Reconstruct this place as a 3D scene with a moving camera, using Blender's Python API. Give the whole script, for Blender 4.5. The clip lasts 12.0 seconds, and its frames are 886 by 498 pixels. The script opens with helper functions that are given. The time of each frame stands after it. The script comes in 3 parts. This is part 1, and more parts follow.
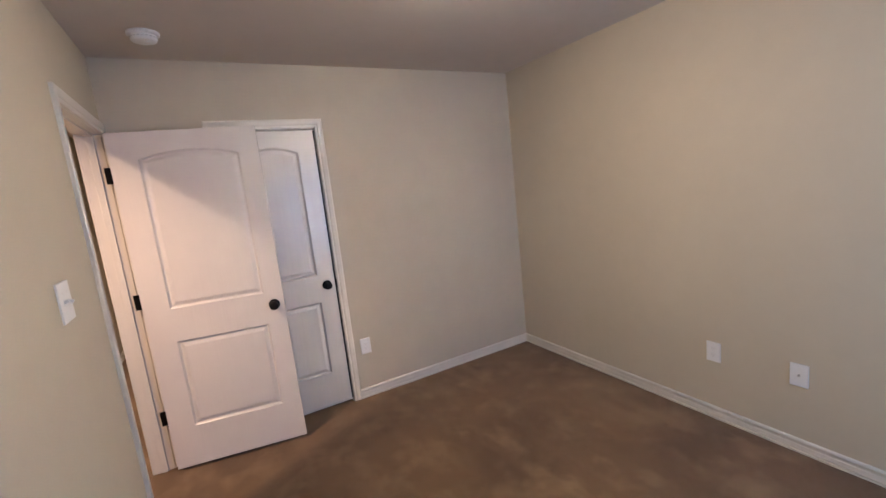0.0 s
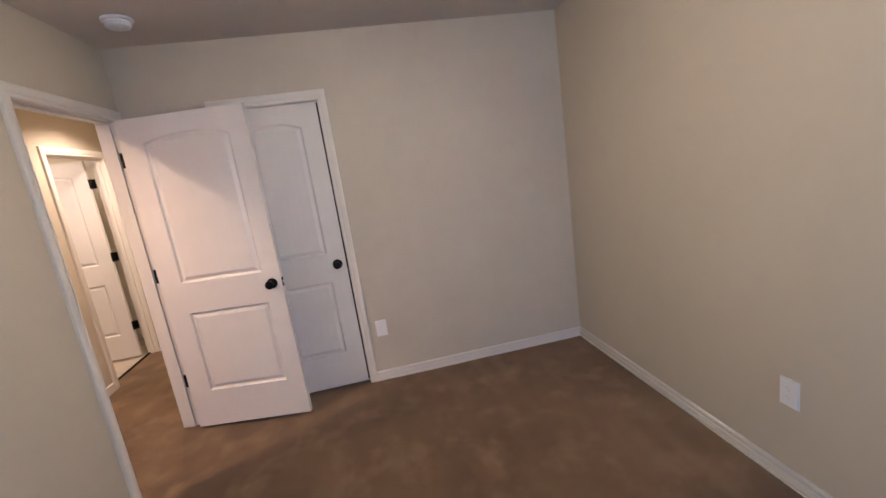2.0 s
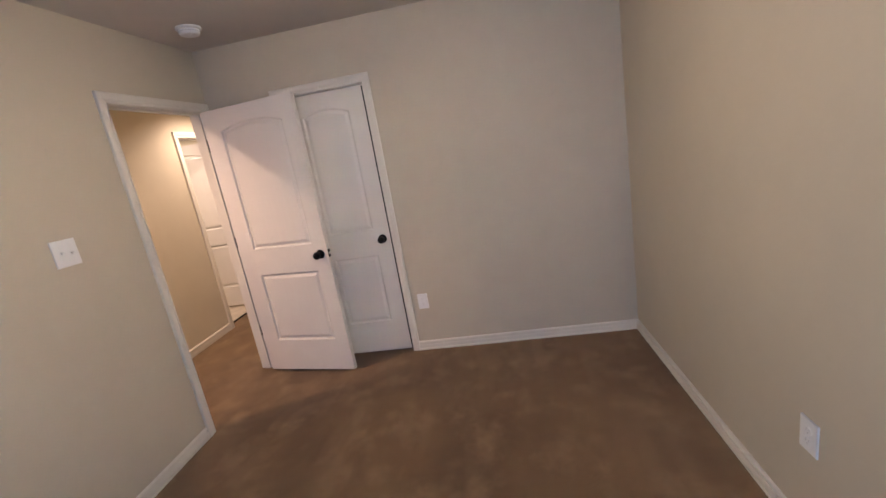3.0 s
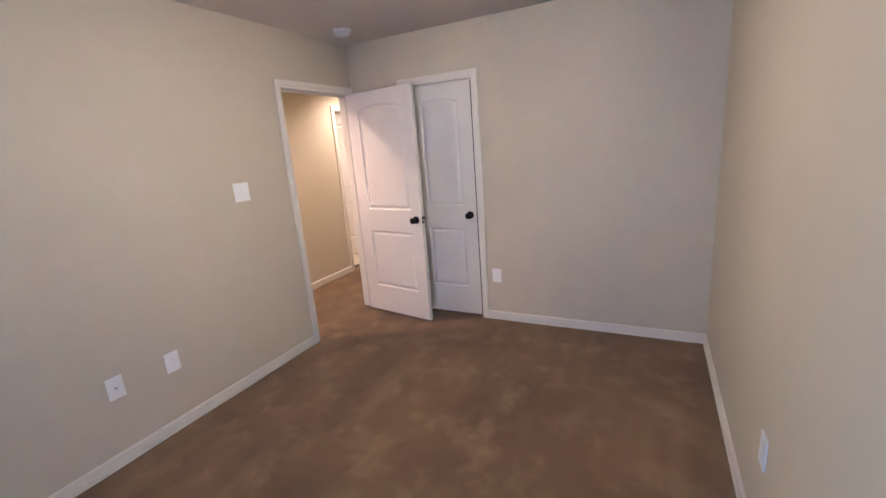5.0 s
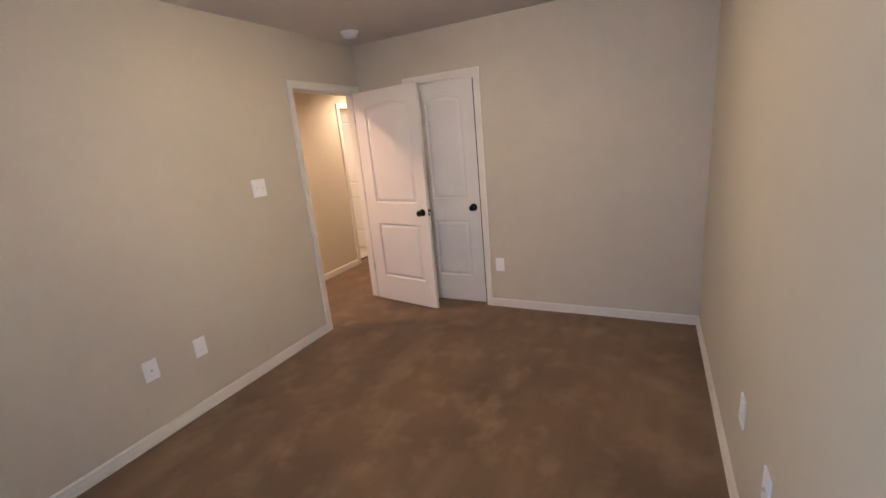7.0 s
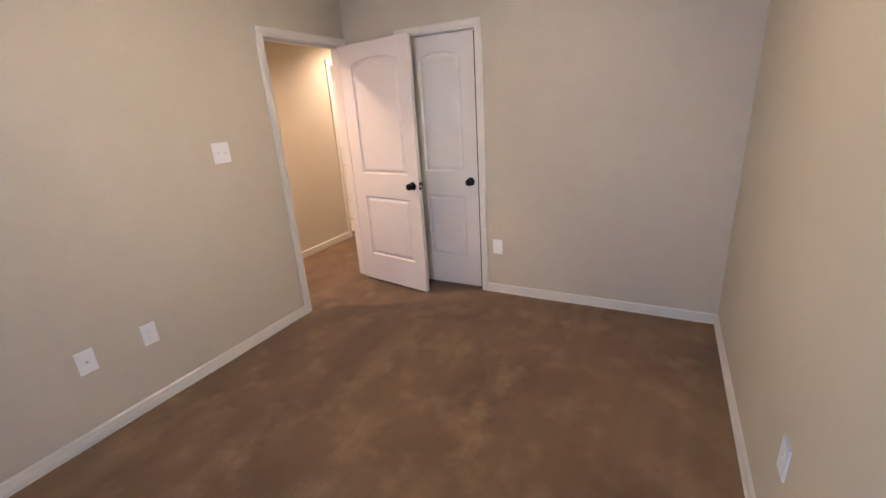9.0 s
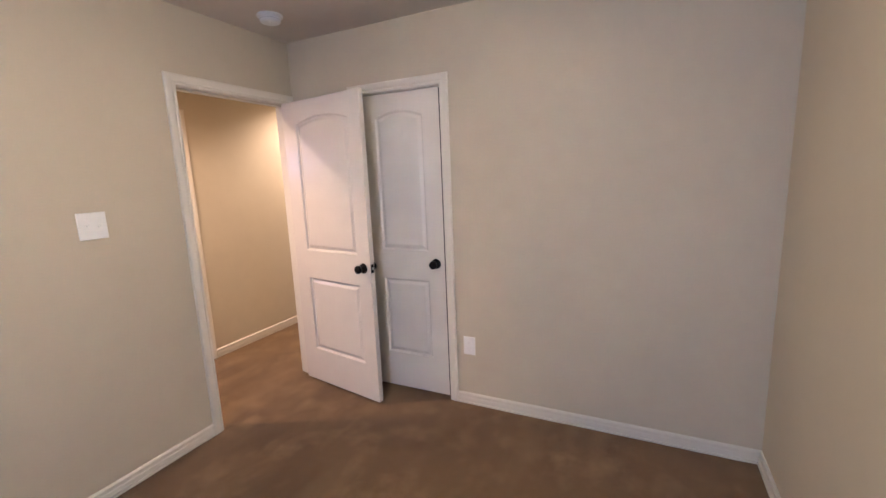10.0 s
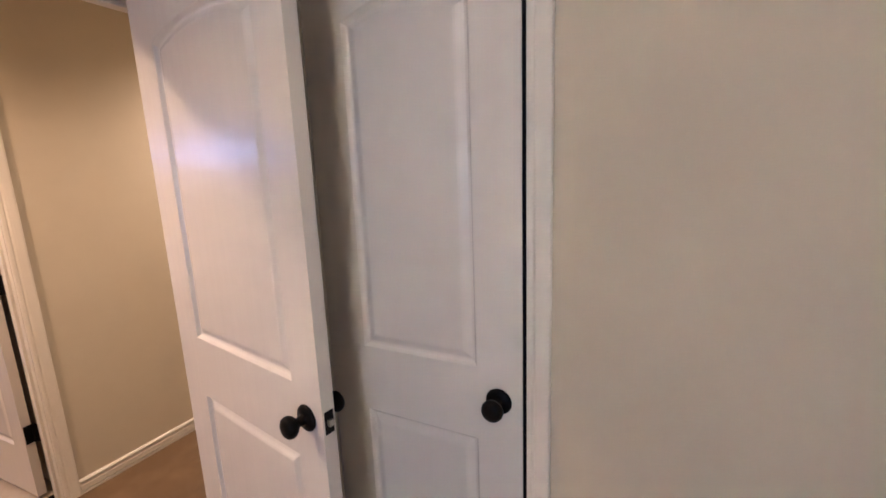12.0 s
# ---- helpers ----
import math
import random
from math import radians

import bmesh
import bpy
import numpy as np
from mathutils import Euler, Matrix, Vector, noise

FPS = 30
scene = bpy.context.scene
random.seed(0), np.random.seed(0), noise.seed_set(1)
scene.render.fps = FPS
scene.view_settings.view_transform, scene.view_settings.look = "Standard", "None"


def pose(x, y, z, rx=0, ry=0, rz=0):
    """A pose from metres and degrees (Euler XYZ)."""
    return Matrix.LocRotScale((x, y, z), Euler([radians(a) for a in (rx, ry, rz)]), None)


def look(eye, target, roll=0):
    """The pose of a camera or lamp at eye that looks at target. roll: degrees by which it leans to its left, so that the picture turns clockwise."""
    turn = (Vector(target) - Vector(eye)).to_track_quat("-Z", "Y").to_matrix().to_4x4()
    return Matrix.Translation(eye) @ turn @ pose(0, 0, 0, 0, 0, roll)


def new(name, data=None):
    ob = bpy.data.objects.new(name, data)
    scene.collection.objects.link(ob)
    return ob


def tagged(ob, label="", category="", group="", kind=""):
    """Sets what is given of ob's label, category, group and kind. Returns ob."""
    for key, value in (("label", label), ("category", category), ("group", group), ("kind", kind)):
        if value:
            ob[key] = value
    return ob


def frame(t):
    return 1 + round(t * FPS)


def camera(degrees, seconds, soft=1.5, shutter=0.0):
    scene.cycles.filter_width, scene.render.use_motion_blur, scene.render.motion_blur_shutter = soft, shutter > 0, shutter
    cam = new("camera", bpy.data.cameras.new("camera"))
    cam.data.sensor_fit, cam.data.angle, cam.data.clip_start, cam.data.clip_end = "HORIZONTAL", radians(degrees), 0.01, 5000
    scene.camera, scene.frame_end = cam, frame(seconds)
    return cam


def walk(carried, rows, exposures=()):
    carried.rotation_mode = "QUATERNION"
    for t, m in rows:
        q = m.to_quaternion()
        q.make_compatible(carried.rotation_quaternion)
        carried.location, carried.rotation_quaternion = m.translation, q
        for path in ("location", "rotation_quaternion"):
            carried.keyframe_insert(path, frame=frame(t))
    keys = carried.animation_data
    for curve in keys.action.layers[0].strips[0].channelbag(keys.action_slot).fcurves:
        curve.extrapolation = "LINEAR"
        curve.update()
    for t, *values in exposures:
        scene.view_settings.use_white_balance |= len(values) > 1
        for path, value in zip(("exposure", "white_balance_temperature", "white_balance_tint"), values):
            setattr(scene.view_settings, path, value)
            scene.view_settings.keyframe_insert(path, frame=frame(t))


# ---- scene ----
cam = camera(93.0, 12.0, soft=1.6)
PATH = [
    (0, (-0.011, 0.035, 1.575), (0.937, 1.769, 1.267), -6.2),
    (0.5, (0.032, 0.018, 1.59), (0.916, 1.795, 1.343), -6.9),
    (1, (0.254, 0.058, 1.568), (1.11, 1.851, 1.341), -8.2),
    (1.5, (0.604, 0.062, 1.53), (1.226, 1.95, 1.309), -10.8),
    (2, (0.92, 0.084, 1.519), (1.248, 2.017, 1.126), -8.3),
    (2.5, (1.264, 0.128, 1.519), (1.369, 2.071, 1.06), -9.6),
    (3, (1.56, 0.056, 1.521), (1.272, 1.981, 1.06), -9.6),
    (3.5, (1.773, 0.102, 1.518), (1.22, 1.947, 0.981), -7.6),
    (3.7, (1.886, 0.123, 1.553), (1.116, 1.889, 1.014), -7.1),
    (5.3, (2.075, -0.308, 1.553), (1.189, 1.43, 1.112), -4.1),
    (5.5, (2.078, -0.333, 1.571), (1.202, 1.425, 1.194), -4.3),
    (6, (2.116, -0.363, 1.577), (1.226, 1.417, 1.373), -6.4),
    (6.5, (2.14, -0.372, 1.579), (1.235, 1.402, 1.395), -6.0),
    (7, (2.11, -0.416, 1.567), (1.226, 1.305, 1.058), -5.3),
    (7.2, (2.113, -0.428, 1.546), (1.229, 1.284, 1.011), -5.7),
    (8.8, (2.014, -0.155, 1.544), (1.106, 1.498, 0.876), -4.5),
    (9, (2.035, -0.02, 1.534), (1.14, 1.648, 0.888), -3.7),
    (9.5, (1.922, 0.3, 1.55), (1.117, 2.057, 1.034), -1.6),
    (10, (1.882, 0.682, 1.503), (1.023, 2.455, 1.16), -2.3),
    (10.5, (1.732, 1.066, 1.499), (0.731, 2.763, 1.16), 0.1),
    (11, (1.512, 1.481, 1.502), (0.524, 3.174, 1.105), 0.5),
    (11.5, (1.244, 1.86, 1.502), (0.257, 3.553, 1.101), 0.8),
    (12, (0.997, 2.172, 1.511), (0.093, 3.917, 1.141), -2.2),
]
walk(cam, [(t, look(eye, target, roll)) for t, eye, target, roll in PATH], exposures=[(0.0, 0.13, 6310, 10), (0.5, 0.15, 6230, 10), (1.0, 0.11, 6170, 10), (2.0, 0.09, 6180, 10), (3.0, 0.02, 6420, 10), (3.6, 0.09, 6430, 10), (4.2, 0.16, 6280, 10), (5.5, 0.38, 5850, 10), (6.0, 0.41, 5930, 10), (6.5, 0.18, 6380, 10), (7.0, 0.09, 6750, 10), (9.0, 0.34, 6450, 10), (9.5, 0.33, 6380, 10), (10.0, 0.31, 6400, 10), (10.5, 0.31, 6350, 10), (11.0, 0.20, 6300, 10), (11.5, 0.14, 6330, 10), (12.0, 0.07, 6450, 10)])

# ---- world and light ----
world = bpy.data.worlds.new("world")
scene.world = world
world.use_nodes = True
wn = world.node_tree.nodes
sky = wn.new("ShaderNodeTexSky")
sky.sky_type = "NISHITA"
sky.sun_disc = False
sky.sun_elevation = radians(18)
sky.sun_rotation = radians(70)
wn["Background"].inputs["Strength"].default_value = 0.1
world.node_tree.links.new(sky.outputs[0], wn["Background"].inputs[0])

# dimensions of the bedroom, hall and side rooms
XL, XR, YB, YF, ZC = -0.438, 2.462, -1.2, 3.08, 2.462
T = 0.108
HALL_W, HALL_N, HALL_S = -1.484, 5.02, 0.3
JOG_X, HALL_END = -1.10, 6.4            # the hall narrows past a corner and runs on
BATH_W = -3.05
WIN = (1.15, 2.25, 0.62, 2.08)          # window in the south wall: x0, x1, z0, z1
ENTRY = (2.228, 3.03, 2.04)            # y0, y1, head
CLOSET = (0.125, 0.737, 2.044)           # x0, x1, head
BATH = (2.157, 2.894, 2.04)
LINEN = (4.065, 4.842, 2.04)

DAY_WATTS, BED_GLOW, VANITY_GLOW = 27.0, 190.0, 22.0
day = new("window_daylight", bpy.data.lights.new("window_daylight", "AREA"))
day.data.shape, day.data.size, day.data.size_y = "RECTANGLE", WIN[1] - WIN[0] - 0.1, WIN[3] - WIN[2] - 0.1
day.data.spread = radians(160)
day.data.energy, day.data.color = DAY_WATTS, (0.345, 0.57, 1.0)
day.matrix_world = look(((WIN[0] + WIN[1]) / 2, YB - 0.006, (WIN[2] + WIN[3]) / 2), ((WIN[0] + WIN[1]) / 2, 2, (WIN[2] + WIN[3]) / 2))


# ---- materials ----
def material(name, colour, rough=0.6, metal=0.0, coat=0.0):
    m = bpy.data.materials.new(name)
    m.use_nodes = True
    b = m.node_tree.nodes["Principled BSDF"]
    b.inputs["Base Color"].default_value = (*colour, 1)
    b.inputs["Roughness"].default_value = rough
    b.inputs["Metallic"].default_value = metal
    b.inputs["Coat Weight"].default_value = coat
    return m, m.node_tree.nodes, m.node_tree.links, b


def coords(n, l, scale=(1, 1, 1)):
    g = n.new("ShaderNodeNewGeometry")
    mp = n.new("ShaderNodeMapping")
    mp.inputs["Scale"].default_value = scale
    l.new(g.outputs["Position"], mp.inputs["Vector"])
    return mp.outputs["Vector"]


def local_coords(n, l, scale=(1, 1, 1)):
    g = n.new("ShaderNodeTexCoord")
    mp = n.new("ShaderNodeMapping")
    mp.inputs["Scale"].default_value = scale
    l.new(g.outputs["Object"], mp.inputs["Vector"])
    return mp.outputs["Vector"]


def noise_tex(n, l, vec, scale, detail=3.0, rough=0.5):
    t = n.new("ShaderNodeTexNoise")
    t.inputs["Scale"].default_value = scale
    t.inputs["Detail"].default_value = detail
    t.inputs["Roughness"].default_value = rough
    l.new(vec, t.inputs["Vector"])
    return t.outputs["Fac"]


def ramp(n, l, fac, stops):
    r = n.new("ShaderNodeValToRGB")
    e = r.color_ramp.elements
    while len(e) < len(stops):
        e.new(0.5)
    for k, (p, c) in enumerate(stops):
        e[k].position = p
        e[k].color = (*c, 1)
    l.new(fac, r.inputs["Fac"])
    return r.outputs["Color"]


def mix(n, l, a, b, fac, kind="MIX"):
    x = n.new("ShaderNodeMix")
    x.data_type, x.blend_type = "RGBA", kind
    for sock, v in ((x.inputs["Factor"], fac), (x.inputs["A"], a), (x.inputs["B"], b)):
        if isinstance(v, bpy.types.NodeSocket):
            l.new(v, sock)
        elif isinstance(v, tuple):
            sock.default_value = (*v, 1)
        else:
            sock.default_value = v
    return x.outputs["Result"]


def bump(n, l, b, height, strength, distance):
    k = n.new("ShaderNodeBump")
    k.inputs["Strength"].default_value = strength
    k.inputs["Distance"].default_value = distance
    l.new(height, k.inputs["Height"])
    l.new(k.outputs["Normal"], b.inputs["Normal"])


def rough_range(n, l, b, fac, lo, hi):
    r = n.new("ShaderNodeMapRange")
    r.inputs["To Min"].default_value, r.inputs["To Max"].default_value = lo, hi
    l.new(fac, r.inputs["Value"])
    l.new(r.outputs["Result"], b.inputs["Roughness"])


def scaled(c, k):
    return tuple(min(1.0, v * k) for v in c)


def plaster(name, colour, peel=70.0, strength=0.045, rough=0.75):
    """Rolled paint over a sprayed orange-peel texture, a little uneven."""
    m, n, l, b = material(name, colour, rough)
    v = coords(n, l)
    big = noise_tex(n, l, v, 1.3, 4)
    scuff = noise_tex(n, l, v, 9.0, 5, 0.6)
    c = ramp(n, l, big, [(0.3, scaled(colour, 0.96)), (0.7, scaled(colour, 1.03))])
    c = mix(n, l, c, ramp(n, l, scuff, [(0.35, (0.93, 0.925, 0.91)), (0.6, (1, 1, 1))]), 0.3, "MULTIPLY")
    l.new(c, b.inputs["Base Color"])
    fine = noise_tex(n, l, v, peel, 4, 0.55)
    bump(n, l, b, ramp(n, l, fine, [(0.42, (0, 0, 0)), (0.62, (1, 1, 1))]), strength, 0.0022)
    rough_range(n, l, b, scuff, rough - 0.1, rough + 0.08)
    return m


def paint(name, colour, rough=0.33, grain=(60, 60, 3), depth=0.12, use_local=True, ripple=0.0):
    """Semi-gloss enamel with brush or pressed-grain relief along one axis."""
    m, n, l, b = material(name, colour, rough)
    v = (local_coords if use_local else coords)(n, l, grain)
    g = noise_tex(n, l, v, 1.6, 4, 0.6)
    dirt = noise_tex(n, l, coords(n, l), 5.0, 5, 0.65)
    c = ramp(n, l, dirt, [(0.2, scaled(colour, 0.96)), (0.8, colour)])
    l.new(c, b.inputs["Base Color"])
    if ripple:
        wide = noise_tex(n, l, local_coords(n, l, (34, 34, 0.5)), 1.0, 1, 0.4)
        g = mix(n, l, g, wide, ripple)
    bump(n, l, b, g, depth, 0.0015)
    return m


M_WALL = plaster("greige_wall_paint", (0.522, 0.461, 0.358))
M_CEIL = plaster("ceiling_paint", (0.61, 0.548, 0.486), peel=45.0, strength=0.16, rough=0.85)
M_BATHWALL = plaster("bath_wall_paint", (0.66, 0.60, 0.47))
M_TRIM = paint("white_trim_enamel", (0.688, 0.645, 0.572), 0.38, (9, 9, 9), 0.1, False)
M_DOOR = paint("white_door_enamel", (0.70, 0.652, 0.60), 0.24, (70, 70, 2.2), 0.65, ripple=0.7)
M_PLATE = paint("white_plastic_plate", (0.78, 0.77, 0.76), 0.35, (30, 30, 30), 0.03)


def carpet():
    m, n, l, b = material("brown_cut_pile_carpet", (0.2, 0.13, 0.08), 0.95)
    v = coords(n, l)
    base, dark, light = (0.137, 0.080, 0.037), (0.097, 0.056, 0.0255), (0.228, 0.144, 0.074)
    lay = noise_tex(n, l, v, 1.9, 3, 0.5)
    c = ramp(n, l, lay, [(0.32, dark), (0.5, base), (0.68, scaled(base, 1.12))])
    foot = noise_tex(n, l, coords(n, l, (1.2, 1.0, 1)), 3.5, 5, 0.58)
    c = mix(n, l, c, light, ramp(n, l, foot, [(0.49, (0, 0, 0)), (0.59, (0.36, 0.36, 0.36)), (0.70, (0.80, 0.80, 0.80))]))
    stroke = noise_tex(n, l, coords(n, l, (4.2, 0.8, 1)), 1.0, 2, 0.4)
    c = mix(n, l, c, scaled(light, 0.92), ramp(n, l, stroke, [(0.54, (0, 0, 0)), (0.70, (0.50, 0.50, 0.50))]))
    c = mix(n, l, c, dark, ramp(n, l, stroke, [(0.28, (0.42, 0.42, 0.42)), (0.45, (0, 0, 0))]))
    tuft = noise_tex(n, l, v, 260.0, 3, 0.7)
    c = mix(n, l, c, ramp(n, l, tuft, [(0.3, (0.62, 0.6, 0.58)), (0.7, (1.2, 1.2, 1.2))]), 0.75, "MULTIPLY")
    l.new(c, b.inputs["Base Color"])
    clump = noise_tex(n, l, v, 70.0, 4, 0.7)
    k = mix(n, l, tuft, clump, 0.5)
    bump(n, l, b, k, 0.7, 0.006)
    b.inputs["Sheen Weight"].default_value = 0.15
    b.inputs["Sheen Roughness"].default_value = 0.6
    b.inputs["Specular IOR Level"].default_value = 0.1
    return m


M_CARPET = carpet()


def tile():
    m, n, l, b = material("beige_stone_tile", (0.5, 0.42, 0.33), 0.35)
    v = coords(n, l)
    a = noise_tex(n, l, v, 6.0, 6, 0.62)
    l.new(ramp(n, l, a, [(0.3, (0.40, 0.33, 0.25)), (0.52, (0.52, 0.44, 0.35)), (0.75, (0.60, 0.53, 0.43))]), b.inputs["Base Color"])
    bump(n, l, b, noise_tex(n, l, v, 40.0, 4), 0.12, 0.002)
    rough_range(n, l, b, a, 0.28, 0.45)
    return m


M_TILE = tile()


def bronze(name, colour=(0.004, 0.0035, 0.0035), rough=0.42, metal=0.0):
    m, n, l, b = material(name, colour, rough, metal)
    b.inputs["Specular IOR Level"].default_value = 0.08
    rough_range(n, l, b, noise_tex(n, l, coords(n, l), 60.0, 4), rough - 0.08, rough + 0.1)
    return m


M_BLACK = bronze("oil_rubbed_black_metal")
M_PAN = bronze("dark_bronze_pan", (0.045, 0.028, 0.02), 0.5)
M_STEEL, *_ = material("brushed_steel", (0.55, 0.53, 0.5), 0.32, 1.0)
M_PALESLOT, *_ = material("grey_slot", (0.46, 0.45, 0.44), 0.6)


def wood_dark():
    m, n, l, b = material("espresso_wood", (0.018, 0.012, 0.009), 0.4)
    g = noise_tex(n, l, coords(n, l, (40, 40, 3)), 2.0, 5, 0.6)
    l.new(ramp(n, l, g, [(0.3, (0.004, 0.003, 0.003)), (0.7, (0.010, 0.007, 0.006))]), b.inputs["Base Color"])
    bump(n, l, b, g, 0.15, 0.001)
    b.inputs["Specular IOR Level"].default_value = 0.2
    return m


M_ESPRESSO = wood_dark()
M_COUNTER = plaster("cultured_marble_top", (0.72, 0.70, 0.66), 12.0, 0.03, 0.3)
M_MIRROR, *_ = material("mirror_silver", (0.9, 0.9, 0.9), 0.02, 1.0)


def glow(name, colour, strength):
    m, n, l, b = material(name, (0.9, 0.88, 0.84), 0.25)
    b.inputs["Emission Color"].default_value = (*colour, 1)
    b.inputs["Emission Strength"].default_value = strength
    return m


def bowl_glow(name, colour, strength):
    """Frosted glass lit from within, brightest at the bottom and dimmer towards the rim."""
    m = glow(name, colour, strength)
    n, l = m.node_tree.nodes, m.node_tree.links
    z = n.new("ShaderNodeSeparateXYZ")
    l.new(local_coords(n, l), z.inputs[0])
    r = n.new("ShaderNodeMapRange")
    for key, value in (("From Min", -0.106), ("From Max", -0.058), ("To Min", 1.15 * strength), ("To Max", 0.04 * strength)):
        r.inputs[key].default_value = value
    l.new(z.outputs["Z"], r.inputs["Value"])
    l.new(r.outputs["Result"], n["Principled BSDF"].inputs["Emission Strength"])
    return m


M_BEDGLOW = bowl_glow("lit_bedroom_glass", (1.0, 0.805, 0.645), BED_GLOW)
M_HALLGLOW = glow("lit_downlight_lens", (1.0, 0.70, 0.45), 20.0)
M_UTILGLOW = glow("lit_utility_glass", (1.0, 0.80, 0.70), 115.0)
M_BATHGLOW = glow("lit_bathroom_glass", (1.0, 0.74, 0.55), 58.0)
M_VANGLOW = glow("lit_vanity_glass", (0.32, 0.42, 1.0), VANITY_GLOW)


def glass():
    m, n, l, b = material("window_glass", (0.9, 0.95, 0.95), 0.02)
    b.inputs["Transmission Weight"].default_value = 1.0
    b.inputs["IOR"].default_value = 1.45
    return m


M_GLASS = glass()


# ---- mesh helpers ----
def part(name, bm, mat, parent=None, label="", smooth=False):
    """Links a bmesh as one mesh object, under a thing or a part if one is given."""
    bmesh.ops.recalc_face_normals(bm, faces=bm.faces)
    me = bpy.data.meshes.new(name)
    bm.to_mesh(me)
    bm.free()
    if smooth:
        for p in me.polygons:
            p.use_smooth = True
    me.materials.append(mat)
    ob = new(name, me)
    ob.parent = parent
    if label:
        ob["label"] = label
    return ob


def empty(name, m=None, parent=None):
    ob = new(name)
    ob.empty_display_size = 0.1
    ob.parent = parent
    if m is not None:
        ob.matrix_basis = m
    return ob


def box(bm, x0, x1, y0, y1, z0, z1, bevel=0.0, seg=2):
    made = bmesh.ops.create_cube(bm, size=1.0, matrix=Matrix.Translation(((x0 + x1) / 2, (y0 + y1) / 2, (z0 + z1) / 2)) @ Matrix.Diagonal((x1 - x0, y1 - y0, z1 - z0, 1)))
    if bevel:
        edges = {e for v in made["verts"] for e in v.link_edges}
        bmesh.ops.bevel(bm, geom=list(edges), offset=bevel, segments=seg, profile=0.6, affect="EDGES")
    return bm


def boxes(*args, bevel=0.0):
    bm = bmesh.new()
    for a in args:
        box(bm, *a, bevel=bevel)
    return bm


def lathe(profile, seg=40, axis="z"):
    """A turned body from (radius, height) pairs round z, or round -y for things on a wall."""
    bm = bmesh.new()
    rings = []
    for r, h in profile:
        if r < 1e-6:
            rings.append([bm.verts.new((0, 0, h))])
        else:
            rings.append([bm.verts.new((r * math.cos(2 * math.pi * k / seg), r * math.sin(2 * math.pi * k / seg), h)) for k in range(seg)])
    for a, b in zip(rings, rings[1:]):
        for k in range(seg):
            j = (k + 1) % seg
            if len(a) == 1 and len(b) == 1:
                continue
            if len(a) == 1:
                bm.faces.new((a[0], b[k], b[j]))
            elif len(b) == 1:
                bm.faces.new((a[k], a[j], b[0]))
            else:
                bm.faces.new((a[k], a[j], b[j], b[k]))
    if axis == "y":
        bmesh.ops.rotate(bm, verts=bm.verts, matrix=Matrix.Rotation(radians(90), 3, "X"))
    return bm


def sweep_strip(points, place):
    """Faces along a run: points is a list of rows, each a row of (a, b, c), placed by place()."""
    bm = bmesh.new()
    rows = [[bm.verts.new(place(*p)) for p in row] for row in points]
    for r0, r1 in zip(rows, rows[1:]):
        for k in range(len(r0) - 1):
            bm.faces.new((r0[k], r0[k + 1], r1[k + 1], r1[k]))
    for row in (rows[0], rows[-1]):
        if len(row) > 2:
            bm.faces.new(row)
    return bm


# ---- walls, floors, ceilings ----
def wall(name, label, axis, a0, a1, f0, f1, holes=(), mat=M_WALL, top=ZC):
    """A wall along x or y from a0 to a1, its faces at f0 and f1, with openings (from, to, sill, head)."""
    bm = bmesh.new()

    def slab(s0, s1, z0, z1):
        if s1 - s0 > 1e-4 and z1 - z0 > 1e-4:
            box(bm, *((s0, s1, f0, f1) if axis == "x" else (f0, f1, s0, s1)), z0, z1)

    at = a0
    for h0, h1, sill, head in holes:
        slab(at, h0, 0, top)
        slab(h0, h1, 0, sill)
        slab(h0, h1, head, top)
        at = h1
    slab(at, a1, 0, top)
    return tagged(part(name, bm, mat), label, "wall", kind="structure")


JT = 0.018     # jamb board thickness
wall("wall_west", "greige painted textured wall with the bedroom doorway", "y", YB - T, HALL_END + T, XL - T, XL, [(ENTRY[0] - JT, ENTRY[1] + JT, 0, ENTRY[2] + JT)])
wall("wall_north", "greige painted textured wall with the closet door", "x", XL, XR, YF, YF + T, [(CLOSET[0] - JT, CLOSET[1] + JT, 0, CLOSET[2] + JT)])
wall("wall_east", "plain greige painted textured bedroom wall", "y", YB - T, 3.9, XR, XR + T)
wall("wall_south", "greige painted bedroom wall with the window", "x", XL, XR, YB - T, YB, [WIN])
wall("wall_closet_back", "plain wall at the back of the closet", "x", XL, XR, 3.8, 3.9)
wall("wall_hall_west", "warm lit hall wall with two doorways", "y", HALL_S - T, HALL_N + T, HALL_W - T, HALL_W,
     [(BATH[0] - JT, BATH[1] + JT, 0, BATH[2] + JT), (LINEN[0] - JT, LINEN[1] + JT, 0, LINEN[2] + JT)], M_WALL)
wall("wall_hall_north", "plain greige hall wall ending at an outside corner", "x", HALL_W, JOG_X - T, HALL_N, HALL_N + T, mat=M_WALL)
wall("wall_hall_jog", "greige hall wall round the corner with a light switch", "y", HALL_N, HALL_END, JOG_X - T, JOG_X, mat=M_WALL)
wall("wall_hall_end", "plain wall closing the hall", "x", JOG_X - T, XL - T, HALL_END, HALL_END + T, mat=M_WALL)
wall("wall_hall_south", "plain hall end wall", "x", HALL_W, XL - T, HALL_S - T, HALL_S, mat=M_WALL)
wall("wall_bath_west", "cream painted bathroom wall behind the vanity", "y", 1.1, 5.6, BATH_W - T, BATH_W, mat=M_BATHWALL)
